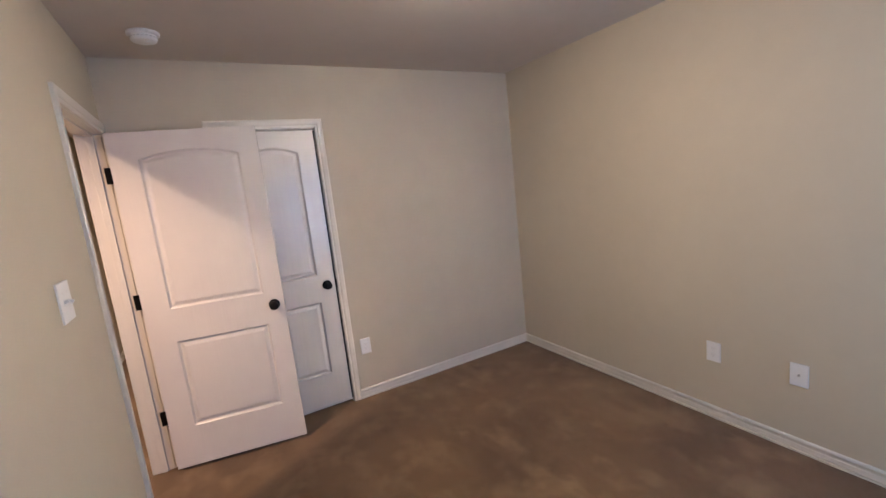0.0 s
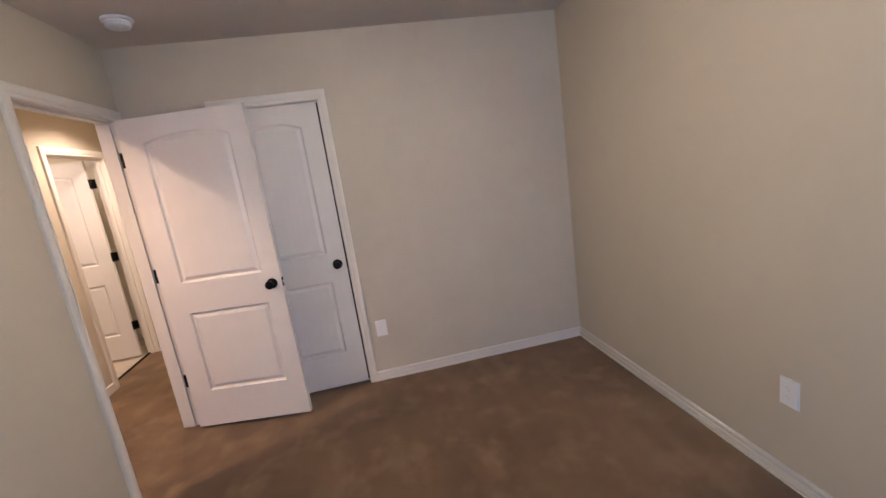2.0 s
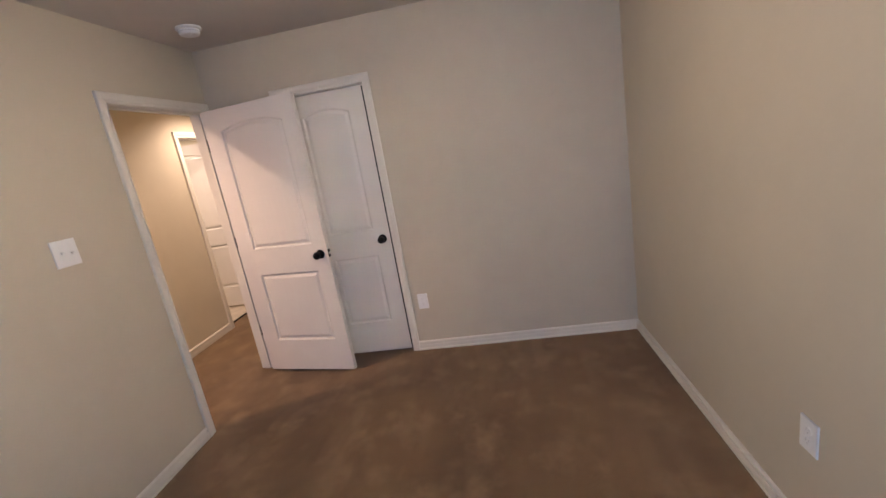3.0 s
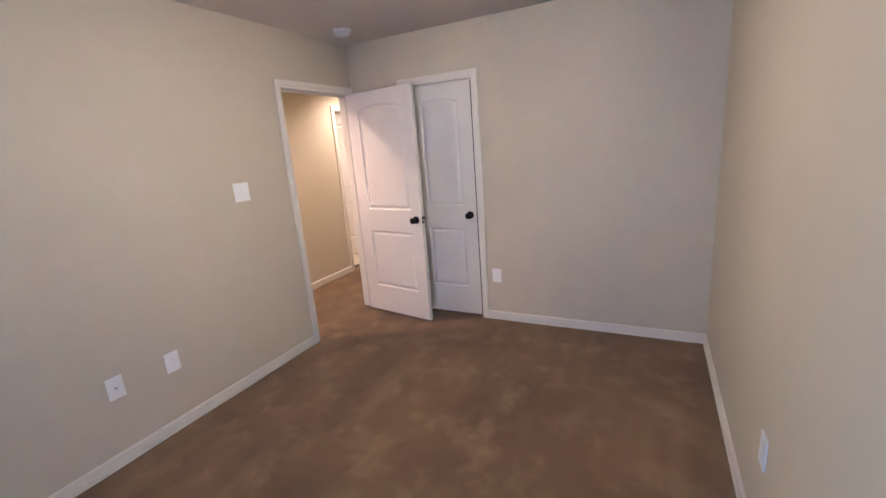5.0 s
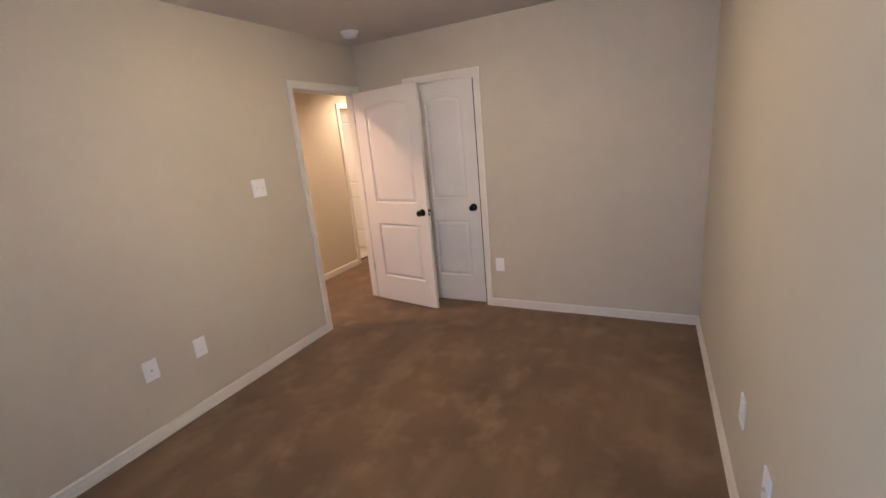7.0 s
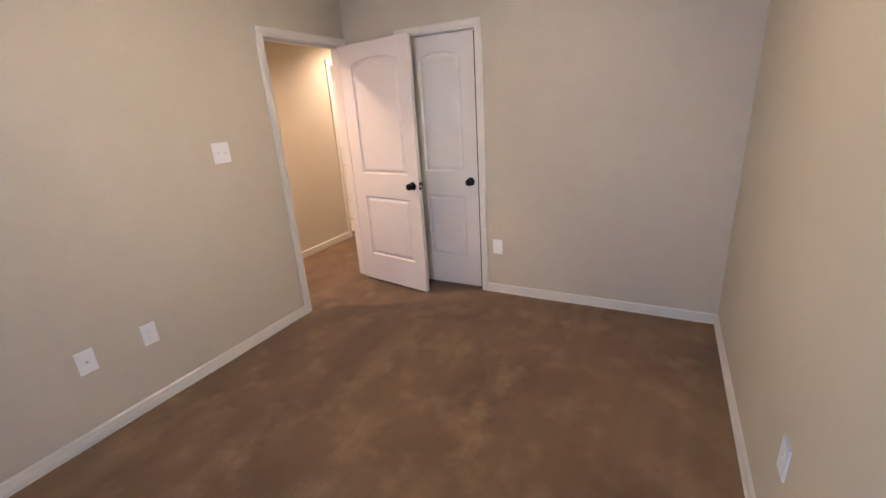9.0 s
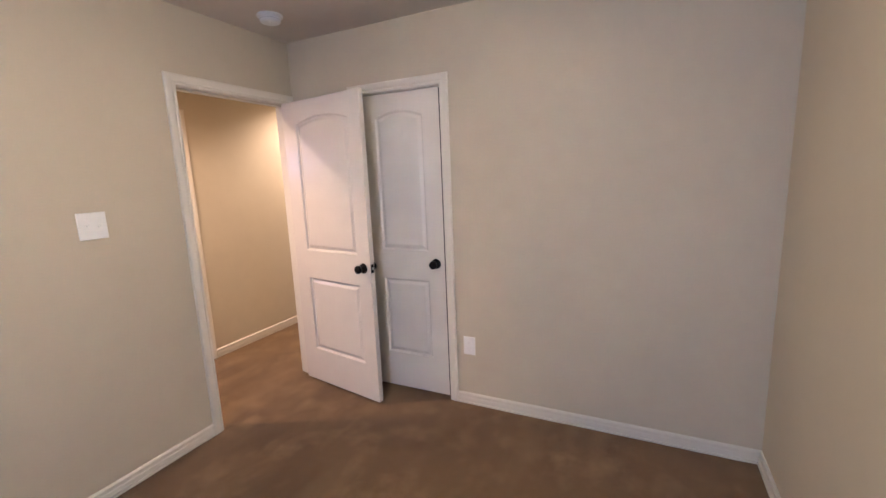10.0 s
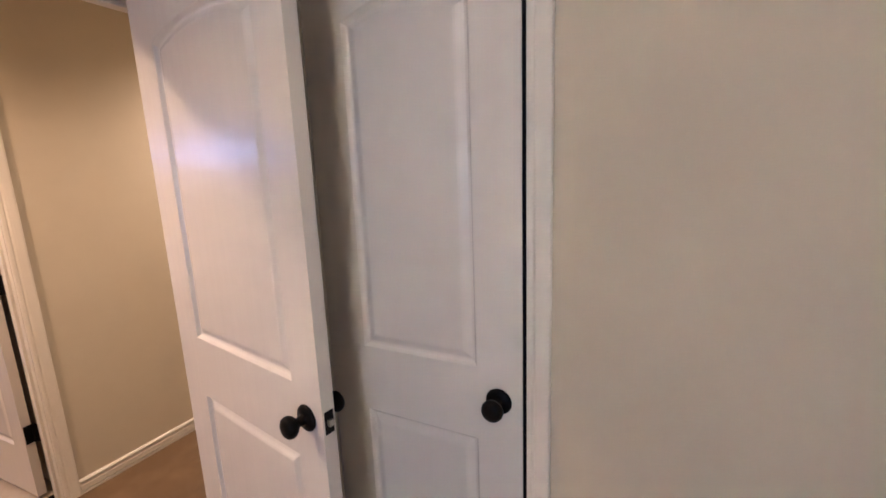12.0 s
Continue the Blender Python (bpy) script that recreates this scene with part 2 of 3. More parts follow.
wall("wall_bath_south", "cream painted bathroom wall", "x", BATH_W, HALL_W - T, 1.1, 1.2, mat=M_BATHWALL)
# Unseen partition, set close behind the open door so its hinge gap goes dark.
wall("wall_bath_north", "unseen cream partition between bathroom and utility room", "x", BATH_W, HALL_W - T, 2.935, 3.035, mat=M_BATHWALL)
wall("wall_utility_north", "cream painted utility room wall", "x", BATH_W, HALL_W - T, 5.5, 5.6, mat=M_BATHWALL)
wall("wall_utility_east", "plain wall closing the utility room", "y", HALL_N + T, 5.6, HALL_W - T, HALL_W, mat=M_BATHWALL)

PLAN = ((XL - T, XR + T, YB - T, 3.9), (HALL_W, XL - T, HALL_S - T, HALL_N + T), (JOG_X - T, XL - T, HALL_N + T, HALL_END + T), (XL - T, XL, 3.9, HALL_END + T), (BATH_W - T, HALL_W, 1.1, 5.6))
tagged(part("ceiling", boxes(*((x0, x1, y0, y1, ZC, ZC + 0.1) for x0, x1, y0, y1 in PLAN)), M_CEIL), "greige textured flat ceiling", "ceiling", kind="structure")
tagged(part("subfloor", boxes(*((x0, x1, y0, y1, -0.15, -0.03) for x0, x1, y0, y1 in PLAN)), M_WALL), "plain floor slab under the carpet", "floor", kind="structure")


def carpet_sheet():
    """One pile surface over bedroom, closet and hall, with a slight unevenness."""
    bm = bmesh.new()
    step = 0.035
    for x0, x1, y0, y1 in ((XL, XR, YB, YF), (XL - T, XL, *ENTRY[:2]), (HALL_W, XL - T, HALL_S, HALL_N), (JOG_X, XL - T, HALL_N, HALL_END), (XL, XR, YF + T, 3.8), (*CLOSET[:2], YF, YF + T)):
        nx, ny = max(2, int((x1 - x0) / step)), max(2, int((y1 - y0) / step))
        g = [[None] * (ny + 1) for _ in range(nx + 1)]
        for i in range(nx + 1):
            for j in range(ny + 1):
                x, y = x0 + (x1 - x0) * i / nx, y0 + (y1 - y0) * j / ny
                z = 0.0025 * noise.noise((x * 3.1, y * 3.1, 0.4)) + 0.0018 * noise.noise((x * 13, y * 13, 2.0))
                g[i][j] = bm.verts.new((x, y, z))
        for i in range(nx):
            for j in range(ny):
                bm.faces.new((g[i][j], g[i + 1][j], g[i + 1][j + 1], g[i][j + 1]))
    return bm


floor = tagged(part("floor", carpet_sheet(), M_CARPET, smooth=True), "brown cut-pile carpet with footprints and vacuum marks", "carpet", kind="structure")
for nm, y0, y1 in (("floor_bath", 1.2, 2.935), ("floor_utility", 3.035, 5.5)):
    tagged(part(nm, boxes((BATH_W, HALL_W - T, y0, y1, -0.03, 0.0)), M_TILE), "beige mottled stone tile floor", "floor", kind="structure")
for nm, (y0, y1, _) in (("threshold_bath", BATH), ("threshold_utility", LINEN)):
    tagged(part(nm, boxes((HALL_W - T, HALL_W - 0.03, y0, y1, -0.03, -0.002)), M_TILE), "beige tile under the doorway", "floor", kind="structure")
    tagged(part(nm.replace("threshold", "trim"), boxes((HALL_W - 0.105, HALL_W - 0.082, y0, y1, -0.004, 0.012), bevel=0.003), M_BLACK), "black metal strip between carpet and tile", "transition strip", kind="structure")
    tagged(part(nm.replace("threshold", "carpet_lap"), boxes((HALL_W - 0.082, HALL_W, y0, y1, -0.02, 0.001)), M_CARPET), "brown carpet edge in the doorway", "carpet", kind="structure")

BASE = ((0.0, 0.0), (0.0155, 0.0), (0.0165, 0.005), (0.0165, 0.0165), (0.0085, 0.0165), (0.0085, 0.0225), (0.0165, 0.024), (0.0165, 0.0515), (0.0148, 0.0545), (0.001, 0.043), (0.0005, 0.0685), (0.0128, 0.0690), (0.0140, 0.0725), (0.010, 0.080), (0.004, 0.084), (0.0, 0.084))


def baseboard(label, x0, y0, x1, y1):
    """A moulded skirting from one point to another; the room lies to the left of the run."""
    d = Vector((x1 - x0, y1 - y0))
    u = d.normalized()
    nrm = Vector((-u.y, u.x))
    rows = [[(s, o, z) for o, z in BASE] for s in (0.0, d.length)]
    bm = sweep_strip(rows, lambda s, o, z: (x0 + u.x * s + nrm.x * o, y0 + u.y * s + nrm.y * o, 0.93 * z - 0.004))
    return tagged(part("baseboard", bm, M_TRIM), label, "baseboard", kind="structure")


CW = 0.06      # casing width
WHITE_BASE = "white moulded wooden baseboard along the carpet"
baseboard(WHITE_BASE, XR, YF, CLOSET[1] + 0.059, YF)
baseboard(WHITE_BASE, CLOSET[0] - CW - 0.006, YF, XL, YF)
baseboard(WHITE_BASE, XR, YB, XR, YF)
baseboard(WHITE_BASE, XL, ENTRY[0] - CW - 0.006, XL, YB)
baseboard(WHITE_BASE, XL, YB, XR, YB)
HALL_BASE = "white moulded hall baseboard in warm light"
baseboard(HALL_BASE, HALL_W, BATH[0] - CW - 0.006, HALL_W, HALL_S)
baseboard(HALL_BASE, HALL_W, LINEN[0] - CW - 0.006, HALL_W, BATH[1] + CW + 0.0035)
baseboard(HALL_BASE, JOG_X + 0.0165, HALL_N, HALL_W, HALL_N)
baseboard(HALL_BASE, JOG_X, HALL_END, JOG_X, HALL_N)
baseboard(HALL_BASE, HALL_W, HALL_N, HALL_W, LINEN[1] + CW + 0.0035)
baseboard(HALL_BASE, XL - T, HALL_S, XL - T, ENTRY[0] - CW - 0.006)
baseboard(HALL_BASE, XL - T, ENTRY[1] + CW + 0.0035, XL - T, HALL_END)

# ---- doors ----
CASING = ((0.0, 0.0), (0.0, 0.009), (0.003, 0.0115), (0.012, 0.0125), (0.0165, 0.0105), (0.019, 0.0105), (0.024, 0.0145), (0.034, 0.0165), (0.047, 0.0175), (0.052, 0.0175), (0.0575, 0.016), (0.06, 0.012), (0.06, 0.0))


def casing_set(parent, place, a0, a1, head, k=1.0):
    """Two legs and a head of mitred moulded casing; place(a, out, z) puts them on the wall."""
    g = -0.003
    legs = (
        [[(a0 + g - d, h, 0.0) for d, h in CASING], [(a0 + g - d, h, head - g + d) for d, h in CASING]],
        [[(a0 + g - d, h, head - g + d) for d, h in CASING], [(a1 - g + d * k, h, head - g + d) for d, h in CASING]],
        [[(a1 - g + d * k, h, head - g + d) for d, h in CASING], [(a1 - g + d * k, h, 0.0) for d, h in CASING]],
    )
    for rows in legs:
        part("casing", sweep_strip(rows, place), M_TRIM, parent)


def jambs(parent, place, a0, a1, head, depth, stop_at, far_stop=True):
    """The lining of an opening with a stop bead; place(a, into the wall, z)."""
    def pbox(b0, b1, o0, o1, z0, z1):
        bm = boxes((b0, b1, o0, o1, z0, z1), bevel=0.0015)
        for v in bm.verts:
            v.co = place(*v.co)
        return bm

    part("jamb", pbox(a0 - JT + 0.001, a0, 0.001, depth - 0.001, 0.0, head), M_TRIM, parent)
    part("jamb", pbox(a1, a1 + JT - 0.001, 0.001, depth - 0.001, 0.0, head), M_TRIM, parent)
    part("jamb", pbox(a0 - JT + 0.001, a1 + JT - 0.001, 0.001, depth - 0.001, head, head + JT - 0.001), M_TRIM, parent)
    s0, s1 = stop_at
    part("door_stop", pbox(a0, a0 + 0.011, s0, s1, 0.0, head), M_TRIM, parent)
    if far_stop:
        part("door_stop", pbox(a1 - 0.011, a1, s0, s1, 0.0, head), M_TRIM, parent)
    part("door_stop", pbox(a0 + 0.011, a1 - 0.011, s0, s1, head - 0.011, head), M_TRIM, parent)


THICK, Z0, Z1 = 0.035, 0.022, 2.034
GROOVE = ((0.0, 0.0), (0.003, 0.003), (0.008, 0.0100), (0.012, 0.0122), (0.016, 0.0124), (0.024, 0.0092), (0.034, 0.0042), (0.040, 0.0026))


def outline(u0, u1, z0, z1, rise, d, arc=14):
    """A panel outline drawn in by d, with a gently arched head if rise is given."""
    pts = [(u0 + d, z0 + d), (u1 - d, z0 + d)]
    if rise:
        mid, half = (u0 + u1) / 2, (u1 - u0) / 2
        R = (half * half + rise * rise) / (2 * rise)
        for k in range(arc + 1):
            u = u1 - d - (u1 - u0 - 2 * d) * k / arc
            pts.append((u, z1 - d - rise + math.sqrt(R * R - (u - mid) ** 2) - (R - rise)))
    else:
        pts += [(u1 - d, z1 - d), (u0 + d, z1 - d)]
    return pts


def moulded_panel(u0, u1, z0, z1, rise, front):
    """A pressed raised panel filling its hole in the leaf, on the front (y = 0) or back face."""
    bm = bmesh.new()
    rings = []
    for d, deep in GROOVE:
        y = deep if front else THICK - deep
        rings.append([bm.verts.new((u, y, z)) for u, z in outline(u0, u1, z0, z1, rise, d)])
    for a, b in zip(rings, rings[1:]):
        for k in range(len(a)):
            j = (k + 1) % len(a)
            bm.faces.new((a[k], a[j], b[j], b[k]))
    bm.faces.new(rings[-1])
    return bm


def leaf_frame(W, upper, lower):
    """Stiles and rails of a two-panel door leaf, with the edges all round."""
    bm = bmesh.new()
    u0, u1, lz0, lz1, _ = lower
    _, _, uz0, uz1, rise = upper
    head = outline(u0, u1, uz0, uz1, rise, 0)[2:]
    for y in (0.0, THICK):
        def face(pts):
            bm.faces.new([bm.verts.new((u, y, z)) for u, z in pts])
        face([(0, Z0), (u0, Z0), (u0, Z1), (0, Z1)])
        face([(u1, Z0), (W, Z0), (W, Z1), (u1, Z1)])
        face([(u0, Z0), (u1, Z0), (u1, lz0), (u0, lz0)])
        face([(u0, lz1), (u1, lz1), (u1, uz0), (u0, uz0)])
        for (ua, za), (ub, zb) in zip(head, head[1:]):
            face([(ua, za), (ub, zb), (ub, Z1), (ua, Z1)])
    ring = [(0, Z0), (W, Z0), (W, Z1), (0, Z1)]
    for k in range(4):
        (ua, za), (ub, zb) = ring[k], ring[(k + 1) % 4]
        bm.faces.new([bm.verts.new(p) for p in ((ua, 0, za), (ub, 0, zb), (ub, THICK, zb), (ua, THICK, za))])
    bmesh.ops.remove_doubles(bm, verts=bm.verts, dist=1e-5)
    return bm


KNOB = ((0.0, 0.0), (0.033, 0.0), (0.034, 0.003), (0.0325, 0.0065), (0.028, 0.0095), (0.017, 0.0115), (0.0125, 0.014), (0.0115, 0.026), (0.0135, 0.031), (0.0205, 0.036), (0.0262, 0.0435), (0.0275, 0.0505), (0.0255, 0.0575), (0.0195, 0.0625), (0.010, 0.0650), (0.0, 0.0655))


def knob(parent, u, z, front):
    k = part("knob", lathe(KNOB, 36, "y"), M_BLACK, parent, "round black metal door knob", smooth=True)
    k.matrix_basis = pose(u, 0 if front else THICK, z, 0, 0, 0 if front else 180)
    return k


def hinge(parent, z, open_deg, back):
    """A butt hinge: a plate on the leaf's edge, one on the jamb and the knuckle between them."""
    y_pin = THICK + 0.005 if back else -0.005
    bm = bmesh.new()
    box(bm, -0.0035, 0.0, *((0.003, THICK) if back else (0.0, THICK - 0.003)), z - 0.045, z + 0.045, bevel=0.001)
    plate = bmesh.new()
    box(plate, -0.012, -0.0085, *((0.003, THICK) if back else (0.0, THICK - 0.003)), z - 0.045, z + 0.045, bevel=0.001)
    turn = Matrix.Translation((-0.006, y_pin, 0)) @ Matrix.Rotation(radians(open_deg), 4, "Z") @ Matrix.Translation((0.006, -y_pin, 0))
    bmesh.ops.transform(plate, matrix=turn, verts=plate.verts)
    me = bpy.data.meshes.new("plate")
    plate.to_mesh(me)
    plate.free()
    bm.from_mesh(me)
    bpy.data.meshes.remove(me)
    for k in range(5):
        bmesh.ops.create_cone(bm, cap_ends=True, segments=12, radius1=0.0068, radius2=0.0068, depth=0.017,
                              matrix=Matrix.Translation((-0.006, y_pin, z - 0.036 + 0.018 * k)))
    for s in (-1, 1):
        bmesh.ops.create_cone(bm, cap_ends=True, segments=12, radius1=0.005, radius2=0.0035, depth=0.006,
                              matrix=Matrix.Translation((-0.006, y_pin, z + s * 0.049)) @ Matrix.Rotation(0 if s > 0 else math.pi, 4, "X"))
    return part("hinge", bm, M_BLACK, parent, "black metal hinge")


def leaf(parent, m, W, upper, lower, open_deg, back, hinges=True, sides=(True, False)):
    ob = part("leaf", leaf_frame(W, upper, lower), M_DOOR, parent, "white two-panel door leaf with an arched upper panel")
    ob.matrix_basis = m
    for u0, u1, z0, z1, rise in (upper, lower):
        for front in (True, False):
            part("panel", moulded_panel(u0, u1, z0, z1, rise, front), M_DOOR, ob)
    for front in sides:
        knob(ob, W - 0.06, 0.938, front)
    bm = boxes((W - 0.0005, W + 0.0015, 0.005, 0.030, 0.938 - 0.029, 0.938 + 0.029), bevel=0.0006)
    part("latch_plate", bm, M_BLACK, ob, "black latch plate")
    bm = boxes((W + 0.001, W + 0.010, 0.011, 0.024, 0.938 - 0.008, 0.938 + 0.008), bevel=0.002)
    part("latch_bolt", bm, M_STEEL, ob, "worn steel latch bolt")
    if hinges:
        for z in (0.347, 1.08, 1.81):
            hinge(ob, z, open_deg, back)
    return ob


def panels(u0, u1):
    return (u0, u1, 1.018, 1.925, 0.04), (u0, u1, 0.275, 0.818, 0.0)


# bedroom door, standing open into the room
door = tagged(empty("door_1"), "white two-panel bedroom door standing open, black knob", "door", kind="structure")
casing_set(door, lambda a, o, z: (XL + o, a, z), *ENTRY, 0.7)
casing_set(door, lambda a, o, z: (XL - T - o, a, z), *ENTRY, 0.4)
jambs(door, lambda a, o, z: (XL - o, a, z), *ENTRY, T, (0.037, 0.072))
leaf(door, pose(-0.419, 2.955, 0, 0, 0, -10.0), 0.759, *panels(0.135, 0.648), -79.8, True)
part("strike_plate", boxes((XL - 0.034, XL - 0.006, ENTRY[0], ENTRY[0] + 0.002, 0.905, 0.97), bevel=0.0006), M_BLACK, door, "black strike plate on the jamb")

# closet door, shut
door = tagged(empty("door_2"), "white two-panel closet door, shut, black knob", "door", kind="structure")
casing_set(door, lambda a, o, z: (a, YF - o, z), *CLOSET, 0.92)
jambs(door, lambda a, o, z: (a, YF + o, z), *CLOSET, T, (0.041, 0.075))
leaf(door, pose(CLOSET[0] + 0.003, YF + 0.004, 0, 0, 0, 0), 0.598, *panels(0.128, 0.480), 0, False, hinges=False)
part("strike_plate", boxes((CLOSET[1] - 0.0035, CLOSET[1] + 0.001, YF - 0.006, YF + 0.03, 0.905, 0.972), bevel=0.0006), M_BLACK, door, "black strike plate on the jamb")

# Added black strip in place of the shade inside the latch-side gap.
part("gap_dark_strip", boxes((CLOSET[0] + 0.6018, CLOSET[1] - 0.0006, YF + 0.0055, YF + 0.03, 0.03, 2.03)), M_BLACK, door, "black strip standing in for the dark gap")

# bathroom door, open into the bathroom
door = tagged(empty("door_3"), "white two-panel bathroom door standing open", "door", kind="structure")
casing_set(door, lambda a, o, z: (HALL_W + o, a, z), *BATH)
jambs(door, lambda a, o, z: (HALL_W - o, a, z), *BATH, T, (0.035, 0.075))
leaf(door, pose(HALL_W - T - 0.030, BATH[1] - 0.014, 0, 0, 0, 184.0), 0.685, *panels(0.112, 0.576), 88, False)

# utility door, open away from the hall
door = tagged(empty("door_4"), "white two-panel utility room door standing open", "door", kind="structure")
casing_set(door, lambda a, o, z: (HALL_W + o, a, z), *LINEN)
jambs(door, lambda a, o, z: (HALL_W - o, a, z), *LINEN, T, (0.035, 0.075))
leaf(door, pose(HALL_W - T - 0.030, LINEN[1] - 0.043, 0, 0, 0, 180.5), 0.755, *panels(0.125, 0.63), 90, False)

# ---- window behind the walker ----
win = tagged(empty("window_1"), "white framed bedroom window in daylight", "window", kind="structure")
wx0, wx1, wz0, wz1 = WIN
wo, wi = YB - T, YB - 0.055
bm = boxes((wx0, wx0 + 0.05, wo, wi, wz0, wz1), (wx1 - 0.05, wx1, wo, wi, wz0, wz1),
           (wx0 + 0.05, wx1 - 0.05, wo, wi, wz0, wz0 + 0.05), (wx0 + 0.05, wx1 - 0.05, wo, wi, wz1 - 0.05, wz1))
part("window_frame", bm, M_TRIM, win)
part("window_sill", boxes((wx0 - 0.04, wx1 + 0.04, wi, YB + 0.03, wz0 - 0.02, wz0 + 0.003), bevel=0.004), M_TRIM, win)
pane = part("pane", boxes((wx0 + 0.05, wx1 - 0.05, wo + 0.012, wo + 0.016, wz0 + 0.05, wz1 - 0.05)), M_GLASS, win)
pane.visible_shadow = False


# ---- ceiling lights ----
def ceiling_light(x, y, glass_mat, label):
    """A flush drum: dark pan against the ceiling, frosted bowl below it, small finial."""
    ob = tagged(empty("ceiling_light", pose(x, y, ZC)), label, "ceiling light")
    part("pan", lathe(((0.0, -0.001), (0.163, -0.001), (0.166, -0.006), (0.167, -0.012), (0.163, -0.019), (0.156, -0.024), (0.152, -0.031), (0.145, -0.037), (0.133, -0.038), (0.131, -0.020), (0.0, -0.020)), 64), M_PAN, ob, "dark bronze metal pan", smooth=True)
    bowl = [(0.126, -0.028)] + [(0.126 * math.cos(a) ** 0.9, -0.034 - 0.104 * math.sin(a)) for a in (k * math.pi / 2 / 14 for k in range(14))] + [(0.0, -0.138)]
    part("bowl", lathe(bowl, 64), glass_mat, ob, "glowing frosted glass bowl", smooth=True)
    return ob


ceiling_light(1.01, 1.375, M_BEDGLOW, "lit flush ceiling light, frosted bowl in dark bronze pan")


def downlight(x, y, watts, colour, cone, blend):
    """A recessed can: white trim ring, glowing lens, and the beam that it throws."""
    ob = tagged(empty("downlight", pose(x, y, ZC)), "lit recessed hall downlight with white trim ring", "ceiling light", "downlights in the hall")
    part("trim_ring", lathe(((0.052, -0.0005), (0.085, -0.0005), (0.086, -0.004), (0.080, -0.008), (0.056, -0.009), (0.052, -0.004)), 40), M_TRIM, ob, smooth=True)
    part("lens", lathe(((0.0, -0.003), (0.05, -0.003), (0.051, -0.0005)), 32), M_HALLGLOW, ob, "glowing lens")
    beam = new("beam", bpy.data.lights.new("beam", "SPOT"))
    beam.data.energy, beam.data.color = watts, colour
    beam.data.spot_size, beam.data.spot_blend, beam.data.shadow_soft_size = radians(cone), blend, 0.035
    beam.parent = ob
    beam.location = (0, 0, -0.05)


downlight(-1.02, 2.0, 114.0, (1.0, 0.67, 0.48), 152, 0.75)
ceiling_light(-2.2, 1.75, M_BATHGLOW, "lit flush bathroom light with frosted bowl")
downlight(-0.98, 4.25, 88.0, (1.0, 0.75, 0.60), 150, 0.7)
ceiling_light(-2.5, 3.95, M_UTILGLOW, "lit flush utility room light with frosted bowl")

# ---- smoke detector ----
det = tagged(empty("smoke_detector", pose(-0.13, 2.65, ZC)), "round white plastic smoke detector on the ceiling", "smoke detector")
part("base", lathe(((0.0, -0.0005), (0.070, -0.0005), (0.0715, -0.006), (0.0705, -0.013), (0.064, -0.0155), (0.0, -0.0155)), 48), M_PLATE, det, smooth=True)
part("cover", lathe(((0.0, -0.014), (0.0565, -0.014), (0.0575, -0.020), (0.0572, -0.034), (0.053, -0.041), (0.044, -0.0445), (0.020, -0.0465), (0.0, -0.0465)), 48), M_PLATE, det, smooth=True)
bm = bmesh.new()
for k in range(20):
    a = 2 * math.pi * k / 20
    v = bmesh.ops.create_cube(bm, size=1.0)["verts"]
    bmesh.ops.transform(bm, matrix=Matrix.Rotation(a, 4, "Z") @ Matrix.Translation((0.0568, 0, -0.027)) @ Matrix.Diagonal((0.004, 0.009, 0.0035, 1)), verts=v)
part("vent_slots", bm, M_PALESLOT, det, "grey vent slots")
part("test_button", lathe(((0.0, -0.046), (0.011, -0.046), (0.0112, -0.048), (0.009, -0.0495), (0.0, -0.0497)), 24), M_PLATE, det, smooth=True).location = (0.012, -0.016, 0)


# ---- wall plates ----
def on_wall(x, y, z, rz):
    """Local x runs along the wall, local -y comes out of it."""
    return pose(x, y, z, 0, 0, rz)


def plate_body(w, h):
    bm = bmesh.new()
    box(bm, -w / 2, w / 2, -0.0065, 0.0, -h / 2, h / 2)
    edges = [e for e in bm.edges if all(v.co.y < -0.001 for v in e.verts)]
    bmesh.ops.bevel(bm, geom=edges, offset=0.0035, segments=3, profile=0.6, affect="EDGES")
    return bm


def screw(parent, z, x=0.0):
    s = part("screw", lathe(((0.0, 0.0), (0.0032, 0.0), (0.003, 0.001), (0.0, 0.0014)), 12, "y"), M_PLATE, parent)
    s.location = (x, -0.0065, z)


def outlet(m, label):
    ob = tagged(empty("wall_outlet", m), label, "outlet", "white wall plates of the bedroom")
    part("cover_plate", plate_body(0.079, 0.121), M_PLATE, ob)
    for s in (-1, 1):
        bm = bmesh.new()
        box(bm, -0.0168, 0.0168, -0.0082, -0.005, s * 0.0195 - 0.0142, s * 0.0195 + 0.0142)
        bmesh.ops.bevel(bm, geom=[e for e in bm.edges if abs(e.verts[0].co.y - e.verts[1].co.y) > 0.002], offset=0.007, segments=4, affect="EDGES")
        face = part("socket", bm, M_PLATE, ob)
        zc = s * 0.0195
        part("slots", boxes((-0.0075, -0.0055, -0.0086, -0.008, zc - 0.001, zc + 0.008), (0.0055, 0.0075, -0.0086, -0.008, zc + 0.0005, zc + 0.0075), (-0.002, 0.002, -0.0086, -0.008, zc - 0.0095, zc - 0.0055)), M_PALESLOT, face, "narrow grey slots")
    screw(ob, 0.0)
    return ob


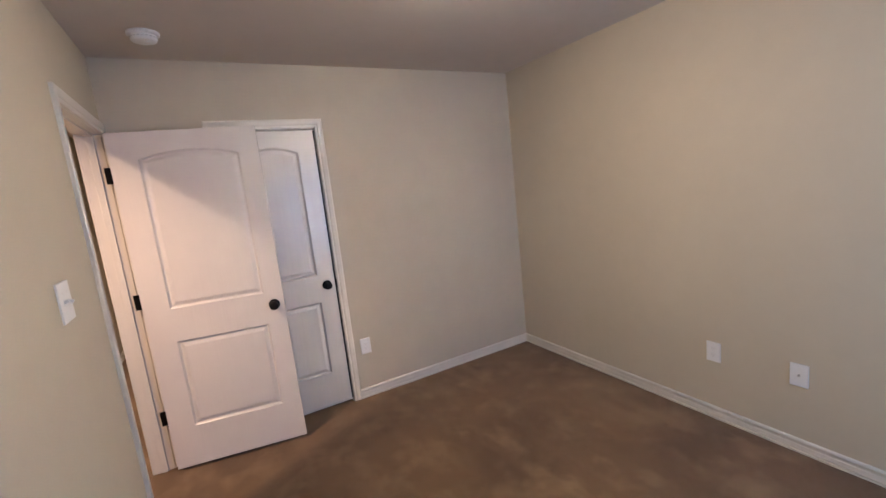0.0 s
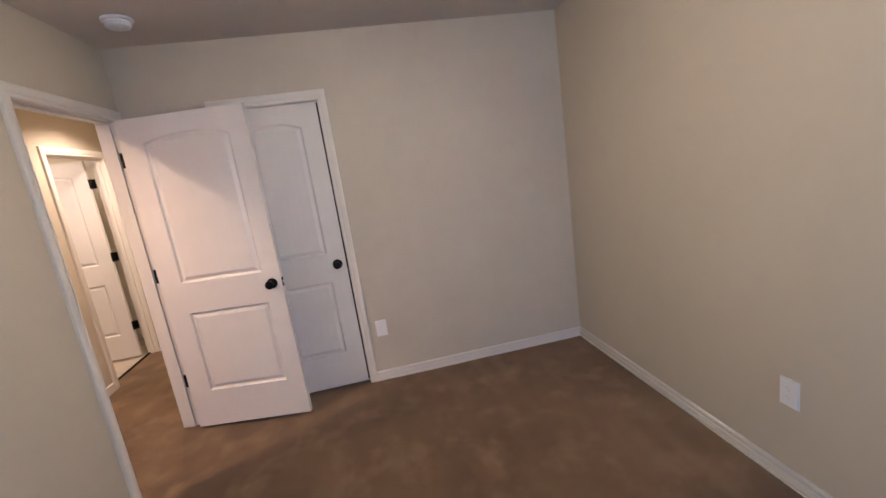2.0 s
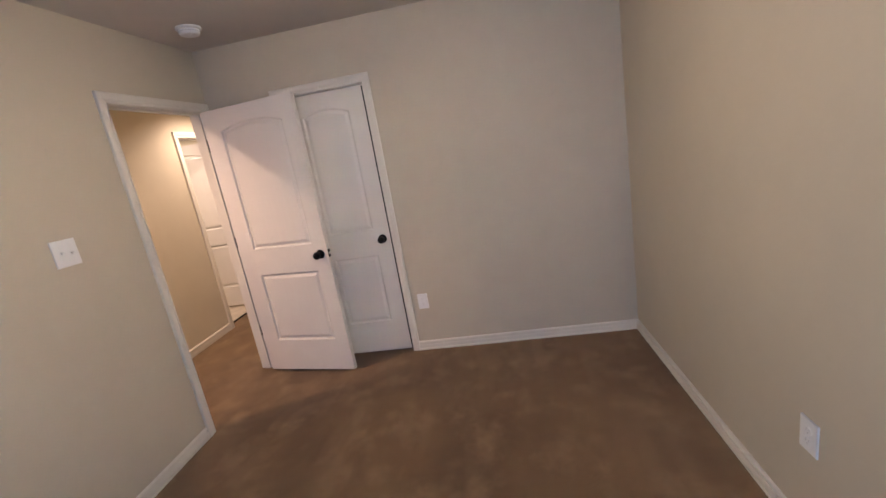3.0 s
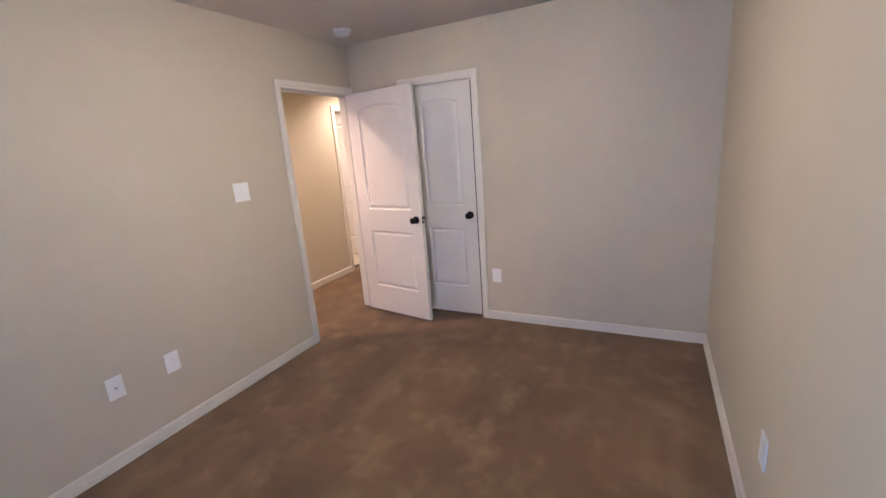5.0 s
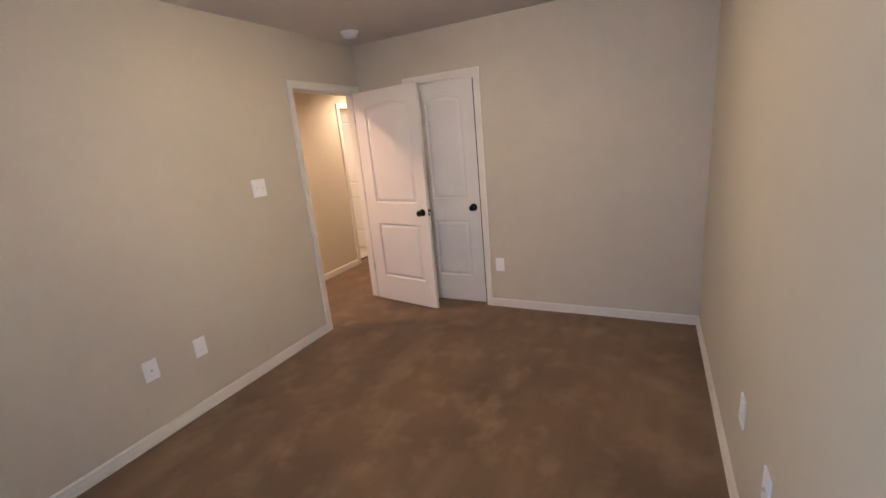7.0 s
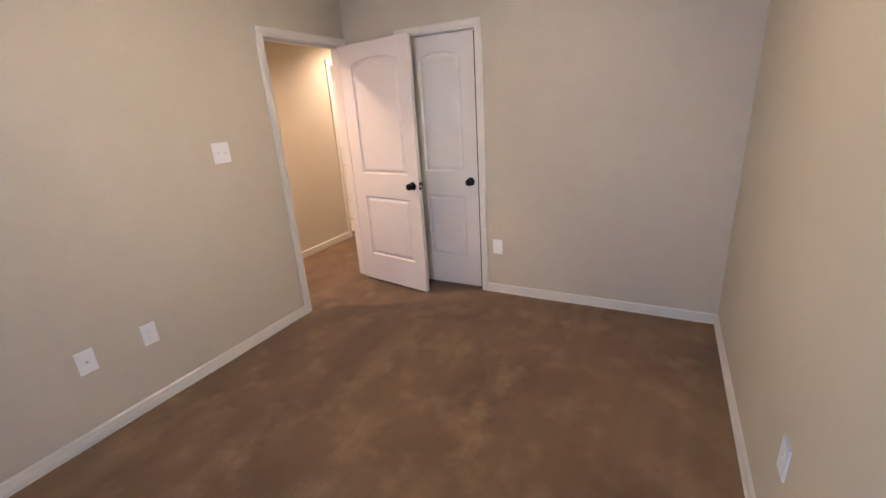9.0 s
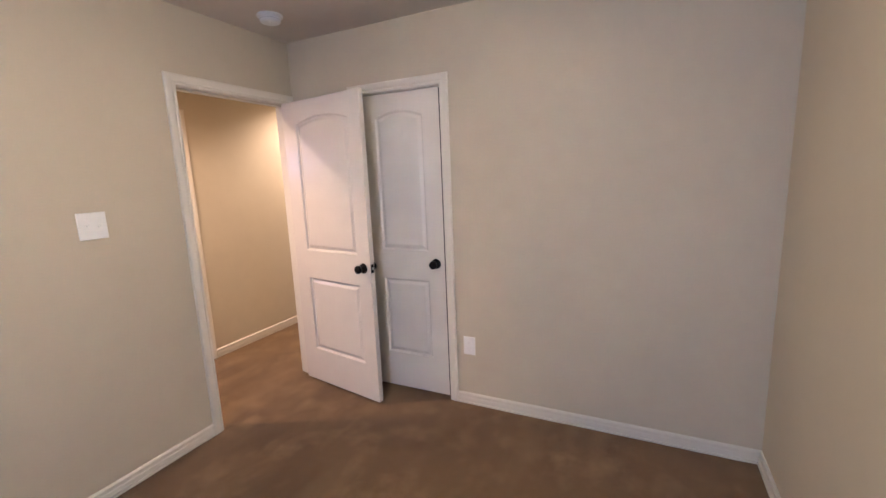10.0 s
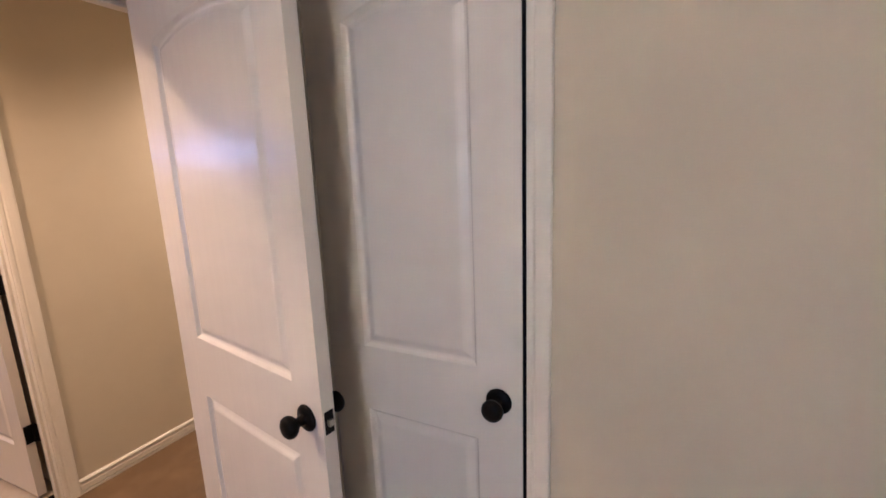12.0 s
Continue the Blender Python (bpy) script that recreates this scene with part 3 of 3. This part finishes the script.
def blank_jack(m, label):
    ob = tagged(empty("wall_jack", m), label, "wall plate", "white wall plates of the bedroom")
    part("cover_plate", plate_body(0.079, 0.121), M_PLATE, ob)
    part("connector", lathe(((0.0, 0.0), (0.0065, 0.0), (0.0065, 0.003), (0.0048, 0.003), (0.0048, 0.010), (0.003, 0.010), (0.003, 0.006), (0.0, 0.006)), 16, "y"), M_STEEL, ob, "small metal cable jack").location = (0, -0.0065, 0)
    for z in (-0.042, 0.042):
        screw(ob, z)
    return ob


def light_switch(m, label):
    ob = tagged(empty("light_switch", m), label, "light switch")
    part("cover_plate", plate_body(0.117, 0.125), M_PLATE, ob)
    for x in (-0.023, 0.023):
        part("switch_slot", boxes((x - 0.0055, x + 0.0055, -0.0070, -0.006, -0.0125, 0.0125)), M_PLATE, ob)
        tg = part("toggle", boxes((-0.0042, 0.0042, -0.014, 0.0, -0.005, 0.005), bevel=0.0015), M_PLATE, ob)
        tg.matrix_basis = pose(x, -0.006, 0.0, -28 if x < 0 else 28)
        for z in (-0.030, 0.030):
            screw(ob, z, x)
    return ob


outlet(on_wall(0.885, YF, 0.406, 0), "white duplex outlet beside the closet door")
outlet(on_wall(XR, 1.36, 0.42, -90), "white duplex outlet low on the bedroom wall")
blank_jack(on_wall(XR, 0.945, 0.422, -90), "white cable jack plate beside the outlet")
outlet(on_wall(XL, 1.048, 0.425, 90), "white duplex outlet low on the bedroom wall")
blank_jack(on_wall(XL, 0.746, 0.431, 90), "white cable jack plate beside the outlet")
light_switch(on_wall(XL, 1.735, 1.337, 90), "white double toggle light switch beside the door")
light_switch(on_wall(JOG_X, 5.09, 1.30, 90), "white double toggle light switch on the hall corner")

# ---- bathroom ----
VY0, VY1, VX = 1.47, 2.92, -2.53
van = tagged(empty("vanity_cabinet", pose(0, 0, 0)), "espresso wood bathroom vanity cabinet under white top", "vanity")
part("body", boxes((BATH_W + 0.002, VX - 0.02, VY0, VY1, 0.09, 0.76), (BATH_W + 0.002, VX - 0.07, VY0, VY1, 0.0, 0.09)), M_ESPRESSO, van)
for k in range(4):
    y0 = VY0 + 0.012 + k * 0.357
    d = part("cabinet_door", boxes((VX - 0.018, VX, y0, y0 + 0.348, 0.05, 0.745), bevel=0.003), M_ESPRESSO, van)
top = tagged(empty("countertop", pose(0, 0, 0)), "white marble bathroom countertop with backsplash", "countertop")
part("slab", boxes((BATH_W + 0.002, VX + 0.03, VY0 - 0.01, VY1 + 0.012, 0.76, 0.795), bevel=0.006), M_COUNTER, top)
part("backsplash", boxes((BATH_W + 0.002, BATH_W + 0.022, VY0 - 0.01, VY1 + 0.012, 0.795, 0.895), bevel=0.003), M_COUNTER, top)
mir = tagged(empty("mirror", pose(0, 0, 0)), "frameless bathroom mirror above the vanity", "mirror")
part("glass", boxes((BATH_W + 0.001, BATH_W + 0.007, 1.80, 2.905, 1.17, 1.66), bevel=0.001), M_MIRROR, mir)
vl = tagged(empty("vanity_light", pose(BATH_W, 1.97, 1.77)), "four-bulb vanity light bar over the mirror", "wall light")
part("back_plate", boxes((0.001, 0.03, -0.36, 0.36, -0.05, 0.05), bevel=0.006), M_BLACK, vl)
for k in range(4):
    s = part("shade", lathe(((0.028, 0.055), (0.034, 0.05), (0.048, 0.0), (0.055, -0.07), (0.053, -0.075), (0.0, -0.07)), 24), M_VANGLOW, vl, "glowing white glass shade", smooth=True)
    s.location = (0.11, -0.27 + 0.18 * k, -0.02)
    part("arm", boxes((0.028, 0.115, -0.27 + 0.18 * k - 0.008, -0.27 + 0.18 * k + 0.008, 0.028, 0.042), bevel=0.002), M_BLACK, vl)
